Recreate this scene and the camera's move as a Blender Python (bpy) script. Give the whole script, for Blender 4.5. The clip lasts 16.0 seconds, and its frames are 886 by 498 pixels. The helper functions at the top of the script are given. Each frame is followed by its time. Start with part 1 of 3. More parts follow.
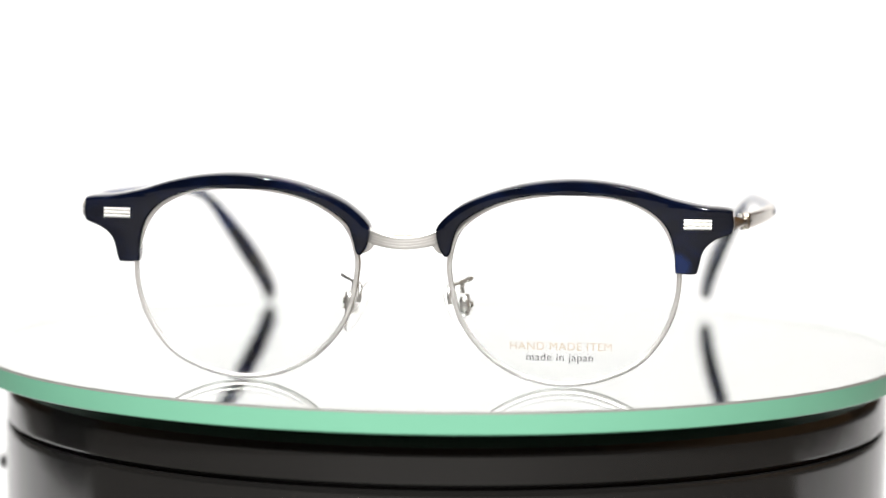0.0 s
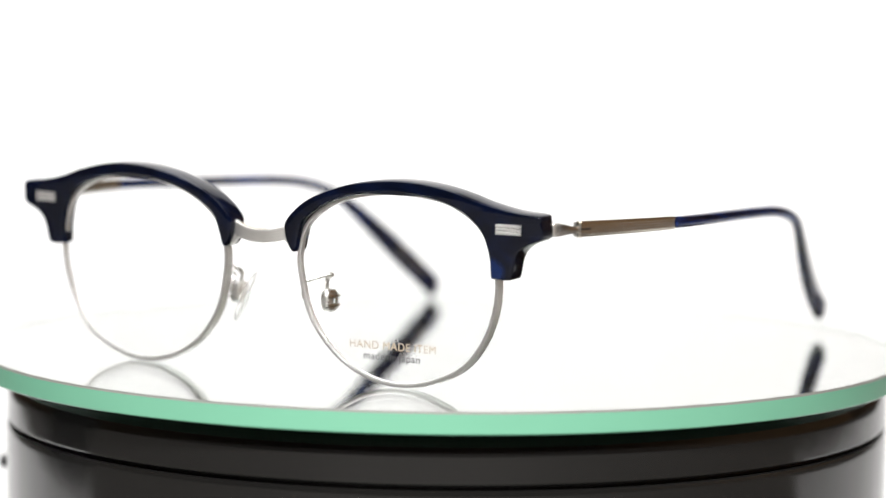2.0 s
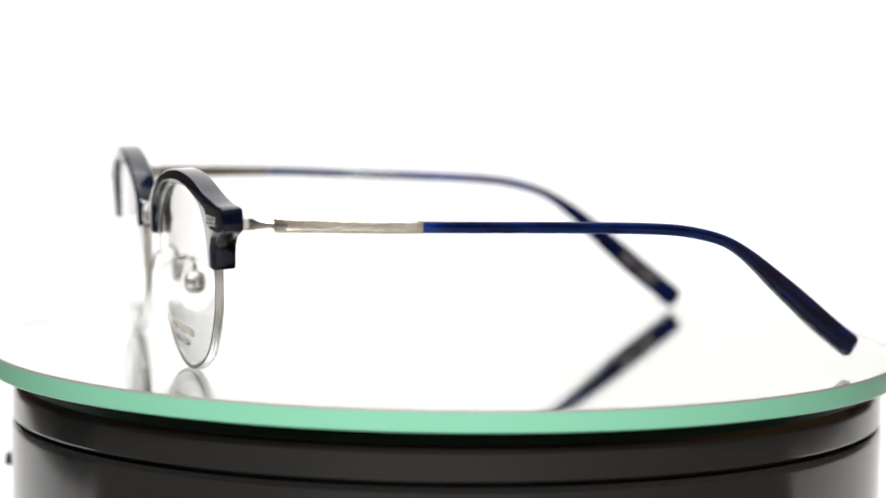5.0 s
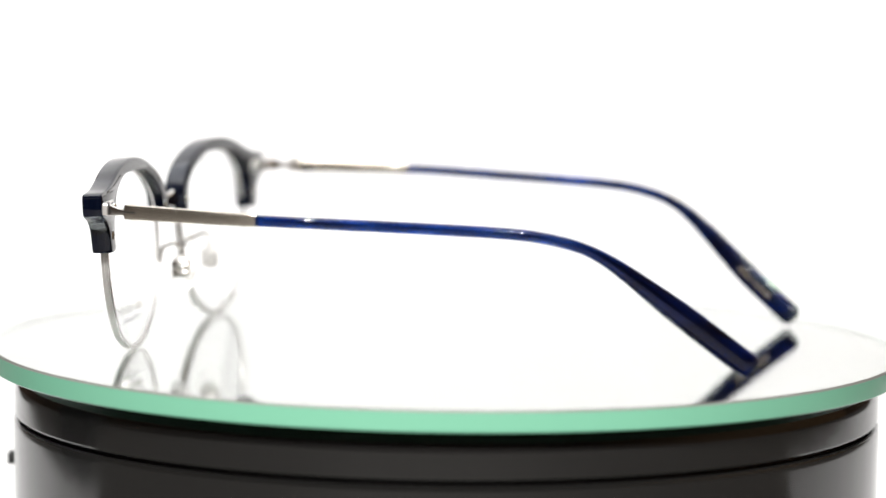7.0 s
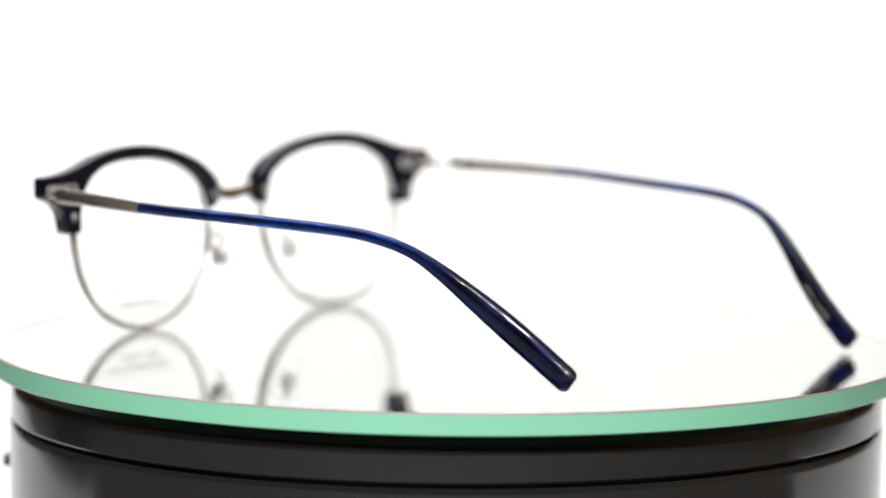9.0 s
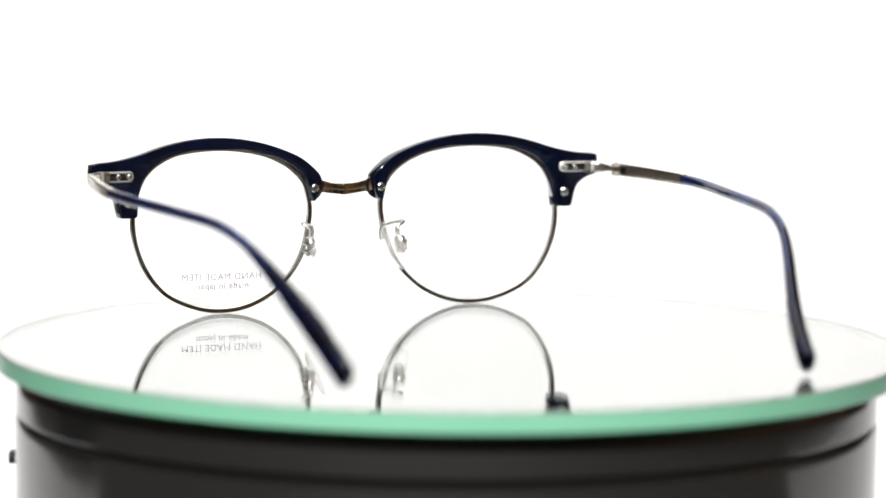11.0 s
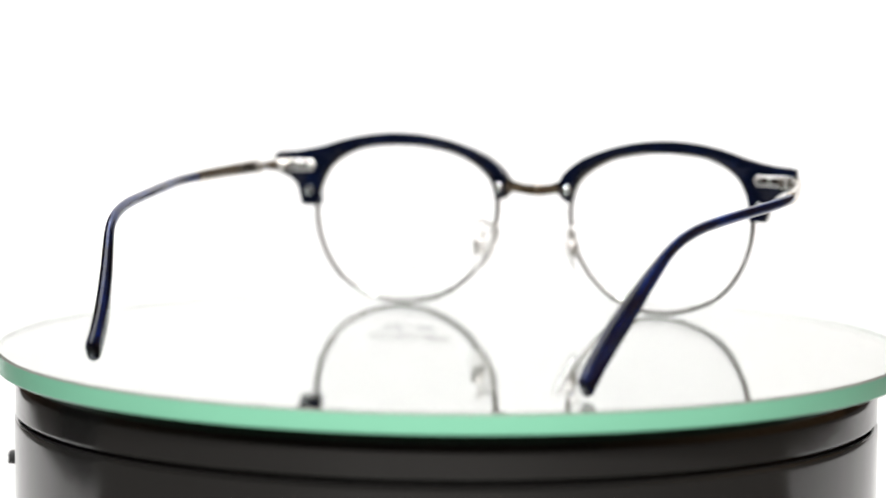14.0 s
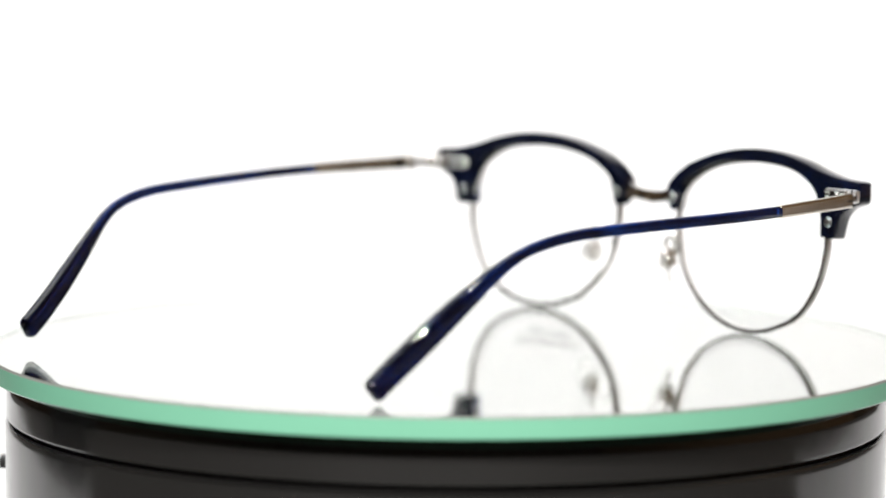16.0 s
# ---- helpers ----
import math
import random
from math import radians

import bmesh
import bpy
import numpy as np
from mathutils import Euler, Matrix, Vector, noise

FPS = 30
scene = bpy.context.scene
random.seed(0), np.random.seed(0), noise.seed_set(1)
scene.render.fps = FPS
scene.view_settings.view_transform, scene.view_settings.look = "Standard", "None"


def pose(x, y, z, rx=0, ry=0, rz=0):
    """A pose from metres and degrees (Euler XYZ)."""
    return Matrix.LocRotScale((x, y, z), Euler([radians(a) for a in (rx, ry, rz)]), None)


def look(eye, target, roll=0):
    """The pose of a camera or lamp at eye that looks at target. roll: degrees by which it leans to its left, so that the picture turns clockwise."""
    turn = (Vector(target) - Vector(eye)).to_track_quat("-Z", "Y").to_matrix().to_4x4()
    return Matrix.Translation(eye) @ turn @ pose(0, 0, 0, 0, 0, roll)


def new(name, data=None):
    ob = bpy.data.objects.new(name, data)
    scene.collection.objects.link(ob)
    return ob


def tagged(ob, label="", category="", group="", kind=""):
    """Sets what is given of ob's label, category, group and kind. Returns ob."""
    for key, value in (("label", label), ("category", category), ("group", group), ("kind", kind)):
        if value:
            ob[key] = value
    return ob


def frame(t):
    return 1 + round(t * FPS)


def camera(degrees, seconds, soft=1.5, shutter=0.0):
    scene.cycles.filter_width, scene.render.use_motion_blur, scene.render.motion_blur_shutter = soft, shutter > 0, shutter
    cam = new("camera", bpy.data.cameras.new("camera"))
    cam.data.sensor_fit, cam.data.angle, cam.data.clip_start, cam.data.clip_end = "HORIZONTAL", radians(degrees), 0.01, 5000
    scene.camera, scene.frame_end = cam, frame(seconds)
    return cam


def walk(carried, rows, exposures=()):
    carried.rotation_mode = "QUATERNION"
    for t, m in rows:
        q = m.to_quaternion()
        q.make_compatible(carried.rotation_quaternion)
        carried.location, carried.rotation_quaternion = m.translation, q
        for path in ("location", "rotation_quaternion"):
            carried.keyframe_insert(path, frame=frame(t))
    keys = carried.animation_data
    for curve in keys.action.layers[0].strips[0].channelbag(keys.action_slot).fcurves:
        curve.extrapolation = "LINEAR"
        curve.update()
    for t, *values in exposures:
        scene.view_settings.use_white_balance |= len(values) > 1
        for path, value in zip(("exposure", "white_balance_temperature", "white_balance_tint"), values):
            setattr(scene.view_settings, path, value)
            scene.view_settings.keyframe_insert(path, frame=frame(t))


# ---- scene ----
from mathutils.geometry import tessellate_polygon

MM = 0.001

# Camera: a long lens on a stand, breathing slightly as it refocuses
cam = camera(15.498, 16.0, soft=1.5)
EYE = Vector((0.0, -0.7580, 0.1000))
AIM = Vector((-0.0015, 0.99472, -0.10262)).normalized()
BREATH = [(0, 1.0105), (1, 1.0105), (2, 1.0100), (3, 1.0085), (4, 1.0050), (5.2, 0.9965), (6.5, 0.9915), (7.2, 0.9930), (8, 1.0015), (9, 1.0028),
          (10, 0.9975), (11.3, 0.9865), (12, 0.9800), (12.5, 0.9797), (13.3, 0.9812), (13.7, 0.9850), (14.1, 0.9935), (14.5, 1.0040), (15, 1.0078), (16, 1.0125)]
walk(cam, [(t, look(EYE - AIM * 0.758 * (1 / s - 1), EYE + AIM, 0.58)) for t, s in BREATH])

# The autofocus hunts along the view axis: a mark that the lens is focused on
focus = new("focus_mark")
cam.data.dof.use_dof = True
cam.data.dof.focus_object = focus
cam.data.dof.aperture_fstop = 0.0
cam.data.lens_unit = "MILLIMETERS"
APERTURE = 0.0160
cam.data.dof.aperture_fstop = cam.data.lens * 0.001 / APERTURE
FOCUS = [(0, 0.688), (2, 0.688), (4, 0.682), (5.2, 0.704), (6.5, 0.722), (7.2, 0.712), (8, 0.688), (9, 0.688), (10, 0.735), (11.2, 0.815), (12.5, 0.822), (13.5, 0.815), (13.9, 0.76), (14.3, 0.705), (15, 0.712), (16, 0.728)]

# Light: a softbox high beside the backdrop, a lamp panel on the ceiling, three round lamps behind the camera
world = bpy.data.worlds.new("world")
scene.world = world
world.use_nodes = True
world.node_tree.nodes["Background"].inputs[0].default_value = (1.0, 0.97, 0.94, 1)
world.node_tree.nodes["Background"].inputs[1].default_value = 0.02


def area_lamp(name, m, watts, shape, sx, sy, colour=(1, 1, 1)):
    data = bpy.data.lights.new(name, "AREA")
    data.energy, data.shape, data.size, data.size_y, data.color = watts, shape, sx, sy, colour
    ob = new(name, data)
    ob.matrix_world = m
    return ob


area_lamp("softbox_light", look((-0.33, 0.26, 0.88), (0.04, 0.16, 0)), 5.0, "RECTANGLE", 0.9, 0.6, (0.965, 0.985, 1.0))
area_lamp("ceiling_light", look((0, -0.6, 2.35), (0, -0.6, 0)), 9, "RECTANGLE", 1.4, 1.4, (1, 0.97, 0.93))
for lx, ly, lz, lw in ((-0.34, -0.95, 0.72, 11.3), (-0.06, -1.02, 0.86, 12.6), (0.22, -1.0, 0.78, 11.3)):
    area_lamp("round_light", look((lx, ly, lz), (0, 0, 0.02)), lw, "DISK", 0.05, 0.05, (1, 0.98, 0.95))


# ---- materials ----
def material(name, colour, rough=0.5, metal=0.0, vary=0.06, scale=60.0, bump=0.0, bump_scale=400.0, rough_vary=0.05, **more):
    mat = bpy.data.materials.new(name)
    mat.use_nodes = True
    n, l = mat.node_tree.nodes, mat.node_tree.links
    b = n["Principled BSDF"]
    b.inputs["Metallic"].default_value = metal
    for key, value in more.items():
        b.inputs[key.replace("_", " ")].default_value = value
    co = n.new("ShaderNodeTexCoord")
    no = n.new("ShaderNodeTexNoise")
    no.inputs["Scale"].default_value, no.inputs["Detail"].default_value = scale, 6
    l.new(co.outputs["Object"], no.inputs["Vector"])
    ramp = n.new("ShaderNodeMapRange")
    ramp.inputs["To Min"].default_value, ramp.inputs["To Max"].default_value = 1 - vary, 1 + vary
    l.new(no.outputs["Fac"], ramp.inputs["Value"])
    mul = n.new("ShaderNodeVectorMath")
    mul.operation = "SCALE"
    mul.inputs[0].default_value = colour
    l.new(ramp.outputs[0], mul.inputs["Scale"])
    l.new(mul.outputs[0], b.inputs["Base Color"])
    rr = n.new("ShaderNodeMapRange")
    rr.inputs["To Min"].default_value, rr.inputs["To Max"].default_value = max(0, rough - rough_vary), rough + rough_vary
    n2 = n.new("ShaderNodeTexNoise")
    n2.inputs["Scale"].default_value, n2.inputs["Detail"].default_value = scale * 6, 4
    l.new(co.outputs["Object"], n2.inputs["Vector"])
    l.new(n2.outputs["Fac"], rr.inputs["Value"])
    l.new(rr.outputs[0], b.inputs["Roughness"])
    if bump:
        bp = n.new("ShaderNodeBump")
        bp.inputs["Strength"].default_value, bp.inputs["Distance"].default_value = bump, 0.0002
        n3 = n.new("ShaderNodeTexNoise")
        n3.inputs["Scale"].default_value = bump_scale
        l.new(co.outputs["Object"], n3.inputs["Vector"])
        l.new(n3.outputs["Fac"], bp.inputs["Height"])
        l.new(bp.outputs[0], b.inputs["Normal"])
    return mat


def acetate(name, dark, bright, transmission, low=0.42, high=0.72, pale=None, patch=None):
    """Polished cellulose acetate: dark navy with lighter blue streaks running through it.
    pale: a third colour faded in along the slender front, as painted transmitted light.
    patch: colour of light coming through the sheet, painted near one outer lobe's foot."""
    mat = bpy.data.materials.new(name)
    mat.use_nodes = True
    n, l = mat.node_tree.nodes, mat.node_tree.links
    b = n["Principled BSDF"]
    co = n.new("ShaderNodeTexCoord")
    stretch = n.new("ShaderNodeMapping")
    stretch.inputs["Scale"].default_value = (160, 45, 220)
    no = n.new("ShaderNodeTexNoise")
    no.inputs["Scale"].default_value, no.inputs["Detail"].default_value = 1.0, 5
    no.inputs["Distortion"].default_value = 0.8
    l.new(co.outputs["Object"], stretch.inputs["Vector"])
    l.new(stretch.outputs[0], no.inputs["Vector"])
    ramp = n.new("ShaderNodeValToRGB")
    ramp.color_ramp.elements[0].position, ramp.color_ramp.elements[0].color = low, (*dark, 1)
    ramp.color_ramp.elements[1].position, ramp.color_ramp.elements[1].color = high, (*bright, 1)
    l.new(no.outputs["Fac"], ramp.inputs["Fac"])
    shade = ramp.outputs[0]
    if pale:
        # the slender stretch lets more light through; its glow is painted by position
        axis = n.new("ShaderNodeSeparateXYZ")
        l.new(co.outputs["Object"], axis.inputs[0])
        shank_glow = n.new("ShaderNodeMapRange")
        shank_glow.interpolation_type = "SMOOTHSTEP"
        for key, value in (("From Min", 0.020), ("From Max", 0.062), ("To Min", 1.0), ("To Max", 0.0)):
            shank_glow.inputs[key].default_value = value
        l.new(axis.outputs["Y"], shank_glow.inputs["Value"])
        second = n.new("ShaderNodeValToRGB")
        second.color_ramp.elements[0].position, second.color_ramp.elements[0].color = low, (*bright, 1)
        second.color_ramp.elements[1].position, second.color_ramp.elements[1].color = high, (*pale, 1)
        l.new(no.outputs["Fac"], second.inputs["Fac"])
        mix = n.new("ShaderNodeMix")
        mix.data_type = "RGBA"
        l.new(shank_glow.outputs[0], mix.inputs["Factor"])
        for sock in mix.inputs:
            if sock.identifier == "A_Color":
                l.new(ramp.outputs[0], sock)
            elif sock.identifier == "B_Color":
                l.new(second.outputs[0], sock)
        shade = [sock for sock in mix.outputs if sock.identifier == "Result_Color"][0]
    if patch:
        # painted glow where the thin lobe lets light through; noise roughens its edge
        near = n.new("ShaderNodeVectorMath")
        near.operation = "DISTANCE"
        near.inputs[1].default_value = (0.0562, -0.0690, 0.0262)
        l.new(co.outputs["Object"], near.inputs[0])
        ragged = n.new("ShaderNodeMath")
        ragged.operation = "MULTIPLY_ADD"
        ragged.inputs[1].default_value = 0.0035
        l.new(no.outputs["Fac"], ragged.inputs[0])
        l.new(near.outputs["Value"], ragged.inputs[2])
        glow_mask = n.new("ShaderNodeMapRange")
        for key, value in (("From Min", 0.0036), ("From Max", 0.0052), ("To Min", 1.0), ("To Max", 0.0)):
            glow_mask.inputs[key].default_value = value
        l.new(ragged.outputs[0], glow_mask.inputs["Value"])
        tint = n.new("ShaderNodeMix")
        tint.data_type = "RGBA"
        l.new(glow_mask.outputs[0], tint.inputs["Factor"])
        for sock in tint.inputs:
            if sock.identifier == "A_Color":
                l.new(shade, sock)
            elif sock.identifier == "B_Color":
                sock.default_value = (*patch, 1)
        shade = [sock for sock in tint.outputs if sock.identifier == "Result_Color"][0]
    l.new(shade, b.inputs["Base Color"])
    b.inputs["Roughness"].default_value = 0.04
    b.inputs["IOR"].default_value = 1.49
    b.inputs["Transmission Weight"].default_value = transmission
    return mat


M_BROW = acetate("navy_acetate", (0.0013, 0.0024, 0.0075), (0.0021, 0.005, 0.020), 0.1, 0.45, 0.74, patch=(0.0045, 0.014, 0.062))
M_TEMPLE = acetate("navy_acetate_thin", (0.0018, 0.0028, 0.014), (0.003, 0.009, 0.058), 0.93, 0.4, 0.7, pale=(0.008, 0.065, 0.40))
M_SILVER = material("brushed_silver", (0.86, 0.85, 0.83), 0.28, 1.0, 0.05, 300, 0.02, 900)
M_STEEL = material("antique_silver", (0.70, 0.66, 0.61), 0.24, 1.0, 0.06, 300, 0.02, 900, Coat_Weight=0.4, Coat_Roughness=0.08)
M_RIM = material("satin_plated_rim", (0.97, 0.96, 0.945), 0.36, 1.0, 0.03, 120, rough_vary=0.02)
M_CORE = material("drawn_wire_core", (0.90, 0.90, 0.90), 0.22, 1.0, 0.1, 200, 0.6, 450)
M_GUNMETAL = material("dark_plated_metal", (0.10, 0.092, 0.09), 0.25, 1.0, 0.1, 300, 0.02, 900)
M_REAR = material("polished_rear_metal", (0.56, 0.54, 0.52), 0.14, 1.0, 0.1, 300, 0.02, 900)
M_ARM = material("antique_bronze_silver", (0.62, 0.565, 0.49), 0.25, 1.0, 0.05, 300, 0.02, 900, Coat_Weight=0.4, Coat_Roughness=0.08)
M_SATIN = material("satin_silver", (0.84, 0.825, 0.80), 0.33, 0.85, 0.05, 300, 0.02, 900)
M_BRONZE = material("polished_bronze_plate", (0.55, 0.43, 0.31), 0.14, 1.0, 0.08, 300, 0.02, 900)
M_LINK = material("plain_hinge_silver", (0.60, 0.57, 0.54), 0.25, 1.0, 0.06, 300, 0.02, 900)
M_SCREW = material("polished_screw", (0.80, 0.84, 0.83), 0.15, 1.0, 0.03, 500)
M_LENS = material("demo_lens", (0.984, 0.990, 0.990), 0.0, 0.0, 0.0, 50, rough_vary=0.0, Transmission_Weight=1.0, IOR=1.28)
M_PAD = material("clear_silicone", (0.98, 0.98, 0.975), 0.07, 0.0, 0.01, 80, Transmission_Weight=0.82, IOR=1.07)
M_PRINT_BACK = material("dark_print_backing", (0.15, 0.14, 0.135), 0.6, 0.0, 0.15, 900)
M_GOLD = material("gold_print", (0.41, 0.335, 0.245), 0.5, 0.0, 0.1, 900)
M_BLACKINK = material("grey_print", (0.045, 0.045, 0.048), 0.6, 0.0, 0.15, 900)
M_STAMP = material("foil_stamp", (0.13, 0.11, 0.08), 0.45, 0.2, 0.2, 900)
M_TOPGLASS = material("float_glass", (0.985, 1.0, 0.99), 0.0, 0.0, 0.0, 10, rough_vary=0.0, Transmission_Weight=1.0, IOR=1.5)
M_MIRROR = material("silvering", (0.735, 0.755, 0.738), 0.0, 1.0, 0.02, 8, rough_vary=0.0)
M_EDGE = material("green_glass_edge", (0.155, 0.388, 0.268), 0.22, 0.0, 0.05, 25, 0.1, 200)
M_ARRIS = material("ground_arris", (0.16, 0.164, 0.152), 0.4, 0.0, 0.08, 120)
M_WASHED_EDGE = material("washed_out_glass_edge", (0.70, 0.78, 0.74), 0.4, 0.0, 0.04, 30)
M_BLACK = material("black_gloss_plastic", (0.0085, 0.0083, 0.0081), 0.12, 0.0, 0.25, 14, 0.09, 60, 0.1)
M_GROOVE = material("groove_black", (0.004, 0.004, 0.004), 0.5)
M_PAPER = material("white_paper", (0.80, 0.80, 0.807), 0.85, 0.0, 0.01, 6, 0.1, 900)
M_WOODWALL = material("wood_panel_wall", (0.42, 0.26, 0.13), 0.7, 0.0, 0.15, 3, 0.1, 200)
M_WALL = material("room_wall", (0.12, 0.085, 0.06), 0.9, 0.0, 0.05, 3, 0.1, 200)
M_FLOOR = material("room_floor", (0.32, 0.25, 0.19), 0.5, 0.0, 0.15, 5, 0.1, 120)
M_CEIL = material("room_ceiling", (0.75, 0.74, 0.72), 0.9, 0.0, 0.03, 3)
M_TABLE = material("wooden_table", (0.13, 0.122, 0.114), 0.5, 0.0, 0.2, 9, 0.1, 150)
M_CASE = material("black_fabric", (0.012, 0.012, 0.013), 0.8, 0.0, 0.2, 80, 0.4, 900)


# ---- mesh helpers (lengths in millimetres) ----
def part(name, bm, mat, parent=None, label="", smooth=True):
    bmesh.ops.recalc_face_normals(bm, faces=bm.faces)
    me = bpy.data.meshes.new(name)
    bm.to_mesh(me)
    bm.free()
    me.transform(Matrix.Scale(MM, 4))
    me.materials.append(mat)
    for p in me.polygons:
        p.use_smooth = smooth
    if smooth:
        me.set_sharp_from_angle(angle=radians(42))
    ob = new(name, me)
    if parent:
        ob.parent = parent
    if label:
        ob["label"] = label
    return ob


def spline(pts, n, closed=False):
    """n points along a Catmull-Rom curve through control points of any dimension."""
    p = np.array(pts, float)
    k = len(p)
    out = []
    spans = k if closed else k - 1
    for i in range(n):
        s = i / n * spans if closed else i / (n - 1) * spans
        j = min(int(s), spans - 1)
        u = s - j
        q = [p[(j + d) % k] if closed else p[min(max(j + d, 0), k - 1)] for d in (-1, 0, 1, 2)]
        out.append(0.5 * (2 * q[1] + (q[2] - q[0]) * u + (2 * q[0] - 5 * q[1] + 4 * q[2] - q[3]) * u * u
                          + (3 * q[1] - q[0] - 3 * q[2] + q[3]) * u ** 3))
    return np.array(out)


def loft(loops, close_ends=True, ring=False, caps=()):
    """Skin over loops of equal length; each loop is closed."""
    bm = bmesh.new()
    vs = [[bm.verts.new(p) for p in lp] for lp in loops]
    n = len(vs[0])
    pairs = list(zip(vs, vs[1:])) + ([(vs[-1], vs[0])] if ring else [])
    for a, b in pairs:
        for i in range(n):
            bm.faces.new((a[i], a[(i + 1) % n], b[(i + 1) % n], b[i]))
    if close_ends and not ring:
        if caps:
            for lp in (vs[0], vs[-1]):
                for tri in caps:
                    bm.faces.new([lp[i] for i in tri])
        else:
            bm.faces.new(vs[0][::-1])
            bm.faces.new(vs[-1])
    return bm


def section(w, h, n=16, power=3.0):
    """A rounded-rectangle section, w across and h up."""
    out = []
    for i in range(n):
        a = 2 * math.pi * (i + 0.5) / n
        c, s = math.cos(a), math.sin(a)
        out.append((math.copysign(abs(c) ** (2 / power), c) * w / 2, math.copysign(abs(s) ** (2 / power), s) * h / 2))
    return out


def sweep(path, sizes, up=(0, 0, 1), n=16, power=3.0, ring=False, taper=0.0):
    """A bar along a path of points; sizes gives (across, upward) at each point."""
    path = [Vector(p) for p in path]
    k = len(path)
    loops = []
    up = Vector(up)
    for i, p in enumerate(path):
        a, b = (path[i - 1], path[(i + 1) % k]) if ring else (path[max(i - 1, 0)], path[min(i + 1, k - 1)])
        t = (b - a).normalized()
        side = t.cross(up).normalized()
        top = side.cross(t).normalized()
        w, h = sizes[i] if isinstance(sizes, list) else sizes
        loops.append([p + side * x + top * y for x, y in section(w, h, n, power)])
    if taper and not ring:
        for end, nxt in ((0, 1), (-1, -2)):
            c = path[end]
            d = (c - path[nxt]).normalized()
            caps = [[c + (q - c) * math.cos(a) + d * taper * math.sin(a) for q in loops[end]] for a in (0.25, 0.5, 0.75, 1.0, 1.25, 1.45)]
            if end == 0:
                loops = caps[::-1] + loops
            else:
                loops = loops + caps
    return loft(loops, ring=ring)


def rounded_box(w, h, r, n=6):
    """A rectangle w by h with corners of radius r, n + 1 points to a corner."""
    out = []
    for k, (sx, sy) in enumerate(((1, 1), (-1, 1), (-1, -1), (1, -1))):
        for i in range(n + 1):
            a = math.pi / 2 * (k + i / n)
            out.append((sx * (w / 2 - r) + r * math.cos(a), sy * (h / 2 - r) + r * math.sin(a)))
    return out


def bevelled_bar(path, sizes, turn):
    """A bar with rounded long edges; turn is how far its domed far end draws in."""
    path = [Vector(p) for p in path]
    loops = []
    for i, p in enumerate(path):
        t = (path[min(i + 1, len(path) - 1)] - path[max(i - 1, 0)]).normalized()
        side = t.cross(Vector((0, 0, 1))).normalized()
        top = side.cross(t).normalized()
        w, h = sizes[i]
        loops.append([p + side * x + top * y for x, y in rounded_box(w, h, 0.48 * min(w, h))])
    for k in range(1, 9):
        a = math.pi / 2 * k / 8
        cut = turn * (1 - math.cos(a))
        loops.append([p + t * 1.9 * math.sin(a) + side * x + top * y for x, y in rounded_box(w - 2 * cut, h - 2 * cut, 0.48 * (min(w, h) - 2 * cut))])
    return loft(loops)


def prism(outline, layers, face, rise=0.0, swell=lambda x: 0.0):
    """A slab with rounded edges: outline in (x, z), layers of (inset, depth), face(x, z) the front's y."""
    o = np.array(outline)
    t = np.roll(o, -1, 0) - np.roll(o, 1, 0)
    nrm = np.stack([t[:, 1], -t[:, 0]], 1)
    nrm /= np.linalg.norm(nrm, axis=1)[:, None] + 1e-9
    area = np.sum(o[:, 0] * np.roll(o[:, 1], -1) - np.roll(o[:, 0], -1) * o[:, 1])
    if area < 0:
        nrm = -nrm
    loops = []
    for inset, depth in layers:
        q = o - nrm * inset
        loops.append([(x, face(x0, z) + depth - swell(x0) * (1 - depth / 9.0), z + depth * rise) for (x, z), (x0, _) in zip(q, o)])
    tris = tessellate_polygon([[Vector((x, z, 0)) for x, z in o]])
    return loft(loops, caps=tris)


def lathe(profile, n=128, cx=0.0, cy=0.0):
    """A turned body from (radius, z), open at both ends of the profile."""
    loops = [[(cx + r * math.cos(2 * math.pi * i / n), cy + r * math.sin(2 * math.pi * i / n), z) for i in range(n)] for r, z in profile]
    return loft(loops, close_ends=False)


def disc_cap(bm, r, z, n=128):
    vs = [bm.verts.new((r * math.cos(2 * math.pi * i / n), r * math.sin(2 * math.pi * i / n), z)) for i in range(n)]
    bm.faces.new(vs)
    return bm


def ball(c, r, n=10):
    bm = bmesh.new()
    bmesh.ops.create_uvsphere(bm, u_segments=n + 4, v_segments=n, radius=1.0)
    r = Vector((r, r, r)) if isinstance(r, (int, float)) else Vector(r)
    for v in bm.verts:
        v.co = Vector(c) + Vector((v.co.x * r.x, v.co.y * r.y, v.co.z * r.z))
    return bm


def screw_head(parent, c, r, away, label=""):
    """A domed screw head with a slot; away is +1 towards the rear."""
    x, y, z = c
    prof = [(r, 0.0), (r, 0.35), (r * 0.85, 0.6), (r * 0.5, 0.72), (r * 0.16, 0.74)]
    loops = [[(x + q * math.cos(a), y + away * d, z + q * math.sin(a)) for a in np.linspace(0, 2 * math.pi, 20, endpoint=False)] for q, d in prof]
    ob = part("screw", loft(loops), M_SCREW, parent, label)
    bm = bmesh.new()
    bmesh.ops.create_cube(bm, size=1.0)
    for v in bm.verts:
        v.co = Vector((x + v.co.x * r * 1.3 * 0.8 + v.co.z * 0.25, y + away * (0.72 + v.co.y * 0.08), z + v.co.z * r * 0.18 - v.co.x * r * 0.4))
    part("slot", bm, M_GROOVE, ob)
    return ob


